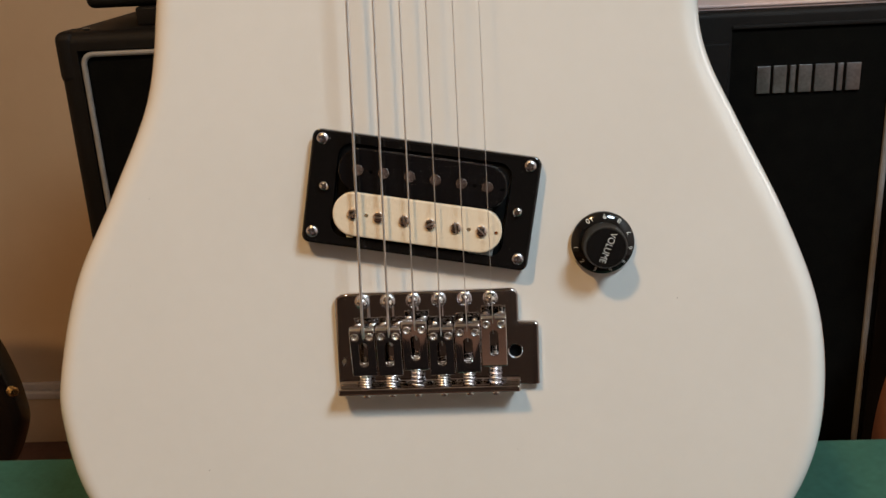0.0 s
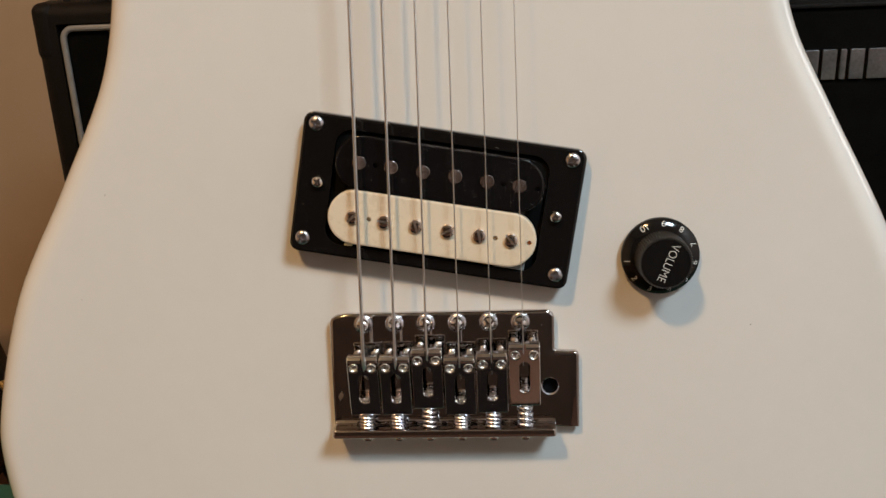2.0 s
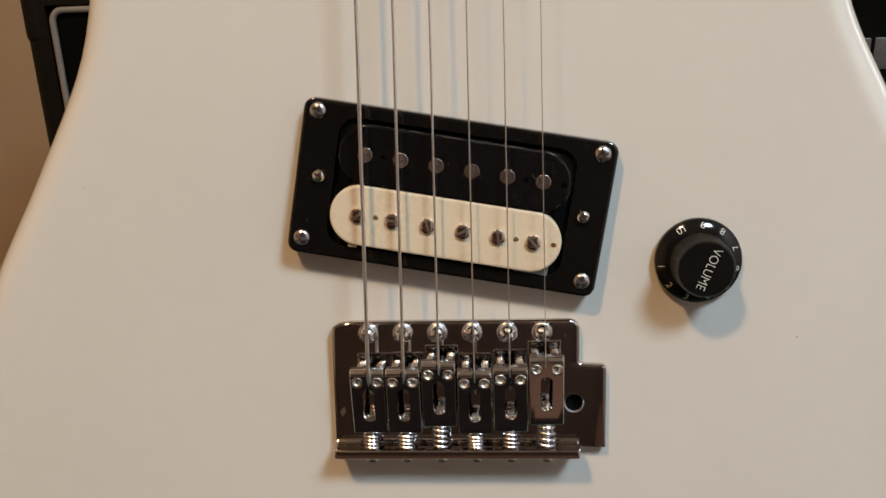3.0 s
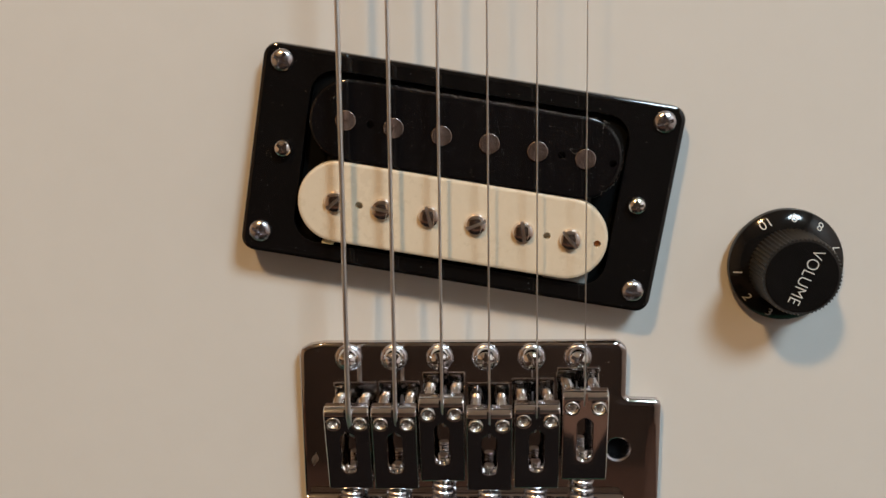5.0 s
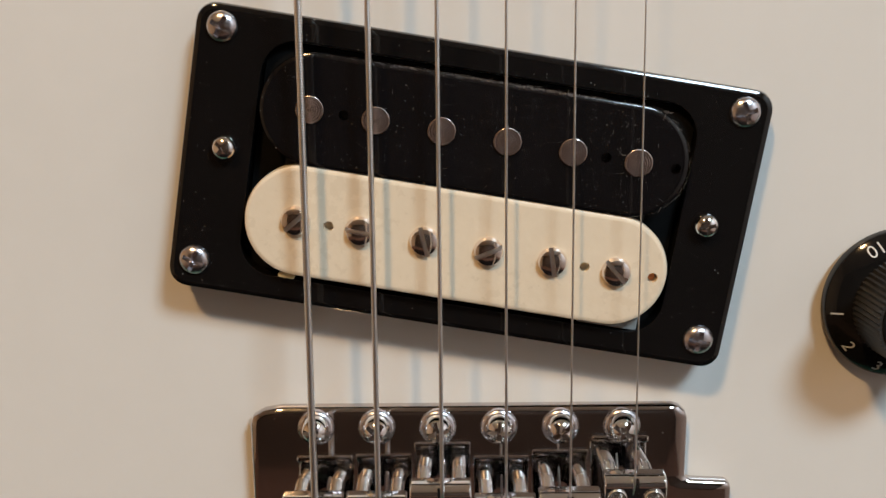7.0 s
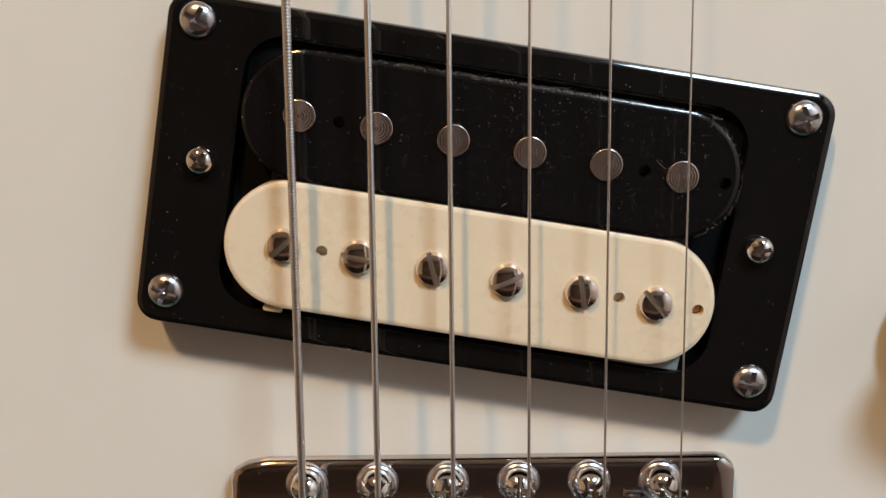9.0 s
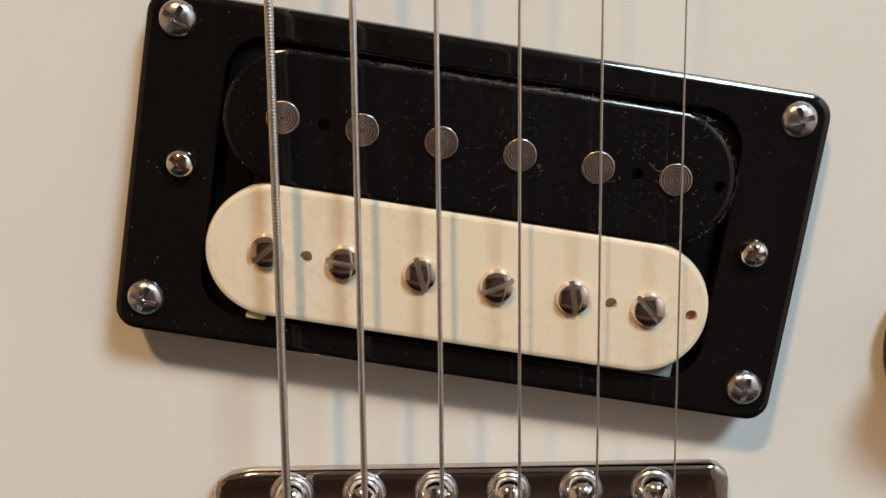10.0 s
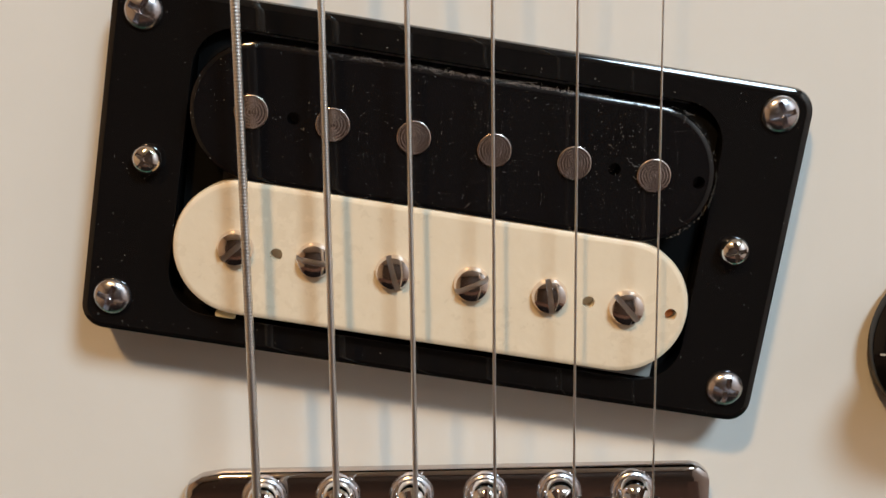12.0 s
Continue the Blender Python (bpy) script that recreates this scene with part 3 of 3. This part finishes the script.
def spring_mesh(length):
    turns = 4.4
    pts = [(0.0023 * math.cos(a), 0.0023 * math.sin(a), -length * a / (2 * math.pi * turns)) for a in (2 * math.pi * turns * k / 90 for k in range(91))]
    return tube(pts, 0.00052, 10)


SADDLE, GRUB = saddle_mesh(), grub_mesh()
SY = -0.0138
for k, (front, tilt) in enumerate(((-10.0, 12), (-9.9, 12), (-7.6, 11), (-10.4, 12.5), (-9.2, 10.6), (-6.2, 6.8))):
    x = 0.0006 + 0.01066 * (k - 2.5)
    m = pose(x, SY + (0.0004 if k in (0, 5) else 0), front / 1000, tilt, 0, 0)
    s = part("saddle", SADDLE, CHROME, guitar, "bent chrome string saddle", m)
    for sx in (-1, 1):
        part("grub_screw", GRUB, CHROME, s, "threaded height screw", pose(sx * 0.0030, -0.0002 + 0.00012 * ((k * 3 + sx) % 4), -0.0036, 0, 17 * k + 20 * sx, 0))
    back = front / 1000 - 0.0220 * math.cos(radians(tilt))
    length = 0.0366 + back
    axis = m.inverted()
    sp = spring_mesh(length)
    bmesh.ops.transform(sp, verts=sp.verts, matrix=axis @ pose(x, -0.0072, back + 0.0002))
    part("spring", sp, SCREW, s, "short coil spring")
    screw = bmesh.new()
    tube([(x, -0.0072, back + 0.006 - 0.0004 * j) for j in range(int((length + 0.0075) / 0.0004))], lambda j: 0.00112 + 0.00016 * (j % 2), 14, screw)
    lathe([(0, 0.0005), (0.0018, 0.0005), (0.0020, 0.0010), (0.0018, 0.0019), (0.001, 0.0025), (0, 0.0026)], 24, screw, pose(x, -0.0072, -0.0386, 90))
    bmesh.ops.transform(screw, verts=screw.verts, matrix=axis)
    part("intonation_screw", screw, CHROME, s, "long threaded adjusting screw")

# ---- the strings
GAUGES = ((1.17, 0.42, "thick wound steel string"), (0.91, 0.36, "wound steel string"), (0.68, 0.25, "thin wound steel string"), (0.44, 0, "plain steel string"), (0.34, 0, "thin plain steel string"), (0.26, 0, "thinnest plain steel string"))
FRONTS = (-10.0, -9.9, -7.6, -10.4, -9.2, -6.2)
for k, (gauge, pitch, label) in enumerate(GAUGES):
    xb, xn = 0.0008 + 0.01046 * (k - 2.5), 0.0022 + 0.0079 * (k - 2.5)
    zb, zn = FRONTS[k] / 1000 - 0.001, 0.64
    r = gauge / 2000
    yb = SY - r + 0.0004
    pts, radii = [(xb, -0.0050, zb - 0.0085), (xb, -0.0095, zb - 0.0062), (xb, yb + 0.0011, zb - 0.0018), (xb, yb + 0.0002, zb - 0.0004)], [r] * 4

    def along(z):
        f = (z - zb) / (zn - zb)
        return (xb + (xn - xb) * f, yb + (-0.0105 - yb) * f, z)

    if pitch:
        z = zb + 0.0006
        while z < 0.150:
            for d, rr in ((0.0, 0.935), (0.2, 0.98), (0.5, 1.0), (0.8, 0.98)):
                pts.append(along(z + d * pitch / 1000))
                radii.append(r * rr)
            z += pitch / 1000
    else:
        pts += [along(zb + 0.001), along(0.15)]
        radii += [r, r]
    pts.append(along(zn))
    radii.append(r)
    part("string", tube(pts, lambda j: radii[j], 12), STEEL, guitar, label, smooth=70, weighted=False)
part("nut", box(-0.0215, 0.0215, -0.0106, -0.0069, 0.637, 0.641, 0.0005), CREAM, guitar, "small pale nut")

# ---- the volume knob
KX, KZ, KH = 0.0723, 0.0199, 0.0135
knob_turn = pose(KX, 0, KZ)
prof = [(0, 0.0005), (0.0122, 0.0005), (0.0127, 0.0010), (0.0127, 0.0022), (0.0124, 0.0027), (0.0093, 0.0048)]
knob_bm = lathe(prof + [(0.0, 0.0048)], 64)
knob = part("volume_knob", knob_bm, KNOB, guitar, "black skirted volume knob with white numerals", knob_turn)
barrel = bmesh.new()
n = 120
rings = []
for r, h, flute in ((0.0090, 0.0047, 1), (0.0087, 0.0060, 1), (0.0085, KH - 0.0003, 1), (0.0084, KH, 1), (0.0078, KH - 0.0001, 0), (0.0, KH - 0.0001, 0)):
    if r == 0:
        rings.append([barrel.verts.new((0, -h, 0))])
        continue
    rings.append([barrel.verts.new(((r - 0.00042 * flute * (j % 2)) * math.cos(2 * math.pi * j / n), -h, (r - 0.00042 * flute * (j % 2)) * math.sin(2 * math.pi * j / n))) for j in range(n)])
for a, b in zip(rings, rings[1:]):
    for j in range(n):
        q = list(dict.fromkeys([a[j], a[(j + 1) % n], b[(j + 1) % len(b)], b[j % len(b)]]))
        barrel.faces.new(q)
part("grip", barrel, GRIP, knob, "fluted black grip", smooth=20)
part("cap", lathe([(0.0, KH - 0.0003), (0.0077, KH - 0.0003), (0.0077, KH + 0.00004), (0.0075, KH + 0.00012), (0.0, KH + 0.00012)], 60), KNOB, knob, "smooth black top")
FACE = pose(0, 0, 0, 90)
lettering("cap_print", "VOLUME", 0.0039, INK, knob, pose(0.0006, -KH - 0.00018, 0) @ pose(0, 0, 0, 0, 113, 0) @ FACE @ Matrix.Diagonal((0.84, 1.0, 1, 1)), -0.00005, "white printed word")
slope = math.degrees(math.atan2(0.0021, 0.0031))
for k, digit in enumerate(("10", "9", "8", "7", "6", "5", "4", "3", "2", "1")):
    ang = 119 - 32.5 * k
    m = pose(0, 0, 0, 0, -(ang - 90), 0) @ pose(0, -0.00365, 0.0111, 0, 0, 0) @ pose(0, 0, 0, -slope, 0, 0) @ pose(0, 0, 0, 0, 180, 0) @ FACE
    lettering("numeral", digit, 0.0031, INK, knob, m, -0.00002, "white printed numeral")

# ---------------------------------------------------------------- amplifiers behind
def cabinet(name, label, x0, x1, y0, y1, z1, pipe, frame_w, extra=None):
    """A speaker cabinet: a covered box, a sunk grille, piping round it and corner caps."""
    c = thing(name, label, "speaker cabinet", pose((x0 + x1) / 2, y0, 0))
    ox = (x0 + x1) / 2
    w, d = (x1 - x0) / 2, y1 - y0
    shell = cut(box(-w, w, 0, d, 0.0, z1, 0.009, 4), box(-w + frame_w, w - frame_w, -0.05, 0.012, 0.06, z1 - pipe))
    part("shell", shell, TOLEX, c, "black textured covering")
    part("grille", box(-w + frame_w + 0.001, w - frame_w - 0.001, 0.004, 0.0115, 0.061, z1 - pipe - 0.001), GRILLE, c, "black speaker cloth")
    a, b, t, u = -w + frame_w, w - frame_w, z1 - pipe, 0.06
    loop = rounded(b - a - 0.0062, t - u - 0.0062, 0.008, 5, (a + b) / 2, (t + u) / 2)
    pts = [(x, 0.002, z) for x, z in loop] + [(loop[0][0], 0.002, loop[0][1])]
    part("piping", tube(pts, 0.0022, 10), PIPING, c, "grey piping round the cloth")
    return c, w, d


left_cab, w, d = cabinet("speaker_cabinet", "black covered speaker cabinet with grey piping", -0.3005, 0.10, 0.36, 0.70, 0.982, 0.014, 0.0175)
for sx in (-1, 1):
    cap = box(-0.0003, 0.0168, -0.0006, 0.032, -0.04, 0.0004, 0.007, 5)
    if sx > 0:
        bmesh.ops.scale(cap, vec=(-1, 1, 1), verts=cap.verts)
    part("corner_cap", cap, TOLEX, left_cab, "black moulded corner cap", pose(sx * w, 0, 0.982))
    part("corner_screw", lathe([(0, 0), (0.003, 0), (0.0025, 0.001), (0, 0.0015)], 16), SILVER, left_cab, "", pose(sx * (w - 0.022), 0.014, 0.9834, -90) @ pose(0, 0, 0, 180))

right_cab = thing("speaker_cabinet", "black covered speaker cabinet with a silver name badge", "speaker cabinet", pose(0.328, 0.53, 0))
part("shell", cut(box(-0.124, 0.124, 0, 0.27, 0, 0.956, 0.006, 4), box(-0.0745, 0.082, -0.05, 0.006, 0.06, 0.943)), TOLEX, right_cab, "black textured covering")
part("grille", box(-0.0740, 0.0815, 0.002, 0.0055, 0.0605, 0.9425), GRILLE, right_cab, "black speaker cloth")
part("trim_strip", box(-0.0745, 0.082, -0.0015, 0.004, 0.9395, 0.943, 0.0008), TOLEX, right_cab, "thin dark trim strip")
part("piping", tube([(0.0735, 0.0, 0.06), (0.0735, 0.0, 0.5), (0.0735, 0.0, 0.9390)], 0.0030, 10), PIPING, right_cab, "grey upright piping")
edge = -0.050
for wide in (0.0121, 0.0121, 0.0053, 0.0121, 0.0177, 0.0053, 0.0133):
    part("badge_bar", box(edge, edge + wide, -0.0012, 0.0022, 0.8797, 0.9050, 0.0006), SILVER, right_cab, "silver badge bar")
    edge += wide + 0.0027
part("side_bracket", box(-0.118, -0.077, -0.004, 0.001, 0.865, 0.928, 0.0015), TOLEX, right_cab, "dark grey plastic plate")

head = thing("amplifier_head", "black amplifier head on the piped speaker cabinet", "amplifier", pose(0, 0, 0.982))
part("case", box(-0.284, 0.05, 0.392, 0.65, 0.0140, 0.22, 0.006, 4), TOLEX, head, "black case")
part("base", box(-0.243, 0.03, 0.386, 0.64, 0.0, 0.0143, 0.002), TOLEX, head, "black base")

sheet = thing("folded_cloth", "pale pink folded cloth on the badged cabinet", "cloth", pose(0.328, 0.66, 0.956))
part("top_layer", box(-0.122, 0.122, -0.121, 0.13, 0.0025, 0.0055, 0.001), PAPER, sheet)
part("lower_layer", box(-0.12, 0.121, -0.119, 0.128, 0, 0.0026, 0.001), PAPER, sheet)


# ---------------------------------------------------------------- other guitars at the edges of the view
def floor_stand(x, y, height):
    st = thing("guitar_stand", "black tubular guitar stand on the carpet", "guitar stand", pose(x, y, 0), "guitar stands")
    for sx in (-1, 1):
        part("leg", tube([(0.02 * sx, 0.03, height + 0.25), (0.08 * sx, 0.025, height), (0.15 * sx, 0.02, 0.008)], 0.008, 10), TOLEX, st)
        part("cradle_arm", tube([(0.08 * sx, 0.024, height - 0.012), (0.08 * sx, -0.03, height - 0.012), (0.08 * sx, -0.055, height + 0.02)], 0.008, 10), TOLEX, st)
    part("rear_leg", tube([(0, 0.035, height + 0.25), (0, 0.2, 0.008)], 0.008, 10), TOLEX, st)
    return st


def far_guitar(x, y, z, mat, label, part_label, scale):
    g = thing("electric_guitar", label, "electric guitar", pose(x, y, z))
    line = spline([(a * scale, b * scale) for a, b in ((0, 0), (0.10, 0.02), (0.152, 0.10), (0.158, 0.16), (0.142, 0.24), (0.108, 0.33), (0.12, 0.42), (0.06, 0.47), (-0.06, 0.47), (-0.12, 0.42), (-0.108, 0.33), (-0.142, 0.24), (-0.158, 0.16), (-0.152, 0.10), (-0.10, 0.02))], 6)
    part("body", slab(line, [(0.014, -0.045), (0.012, -0.045), (0.004, -0.043), (0, -0.036), (0, -0.009), (0.004, -0.002), (0.012, 0.0)]), mat, g, part_label)
    return g


floor_stand(-0.886, 0.98, 0.212)
dark = far_guitar(-0.886, 0.98, 0.20, BLACK_PAINT, "black electric guitar with a brass strap button on a stand", "black lacquered body", 1.0)
part("strap_button", lathe([(0, 0), (0.007, 0), (0.004, 0.004), (0.004, 0.008), (0.008, 0.011), (0.006, 0.014), (0, 0.015)], 24), BRASS, dark, "brass strap button", pose(0.1530, -0.040, 0.183, 0, 0, 50))
floor_stand(0.540, 0.45, 0.442)
far_guitar(0.540, 0.45, 0.43, RED_WOOD, "reddish lacquered guitar on a stand beside the cabinet", "reddish lacquered wooden body", 1.0)
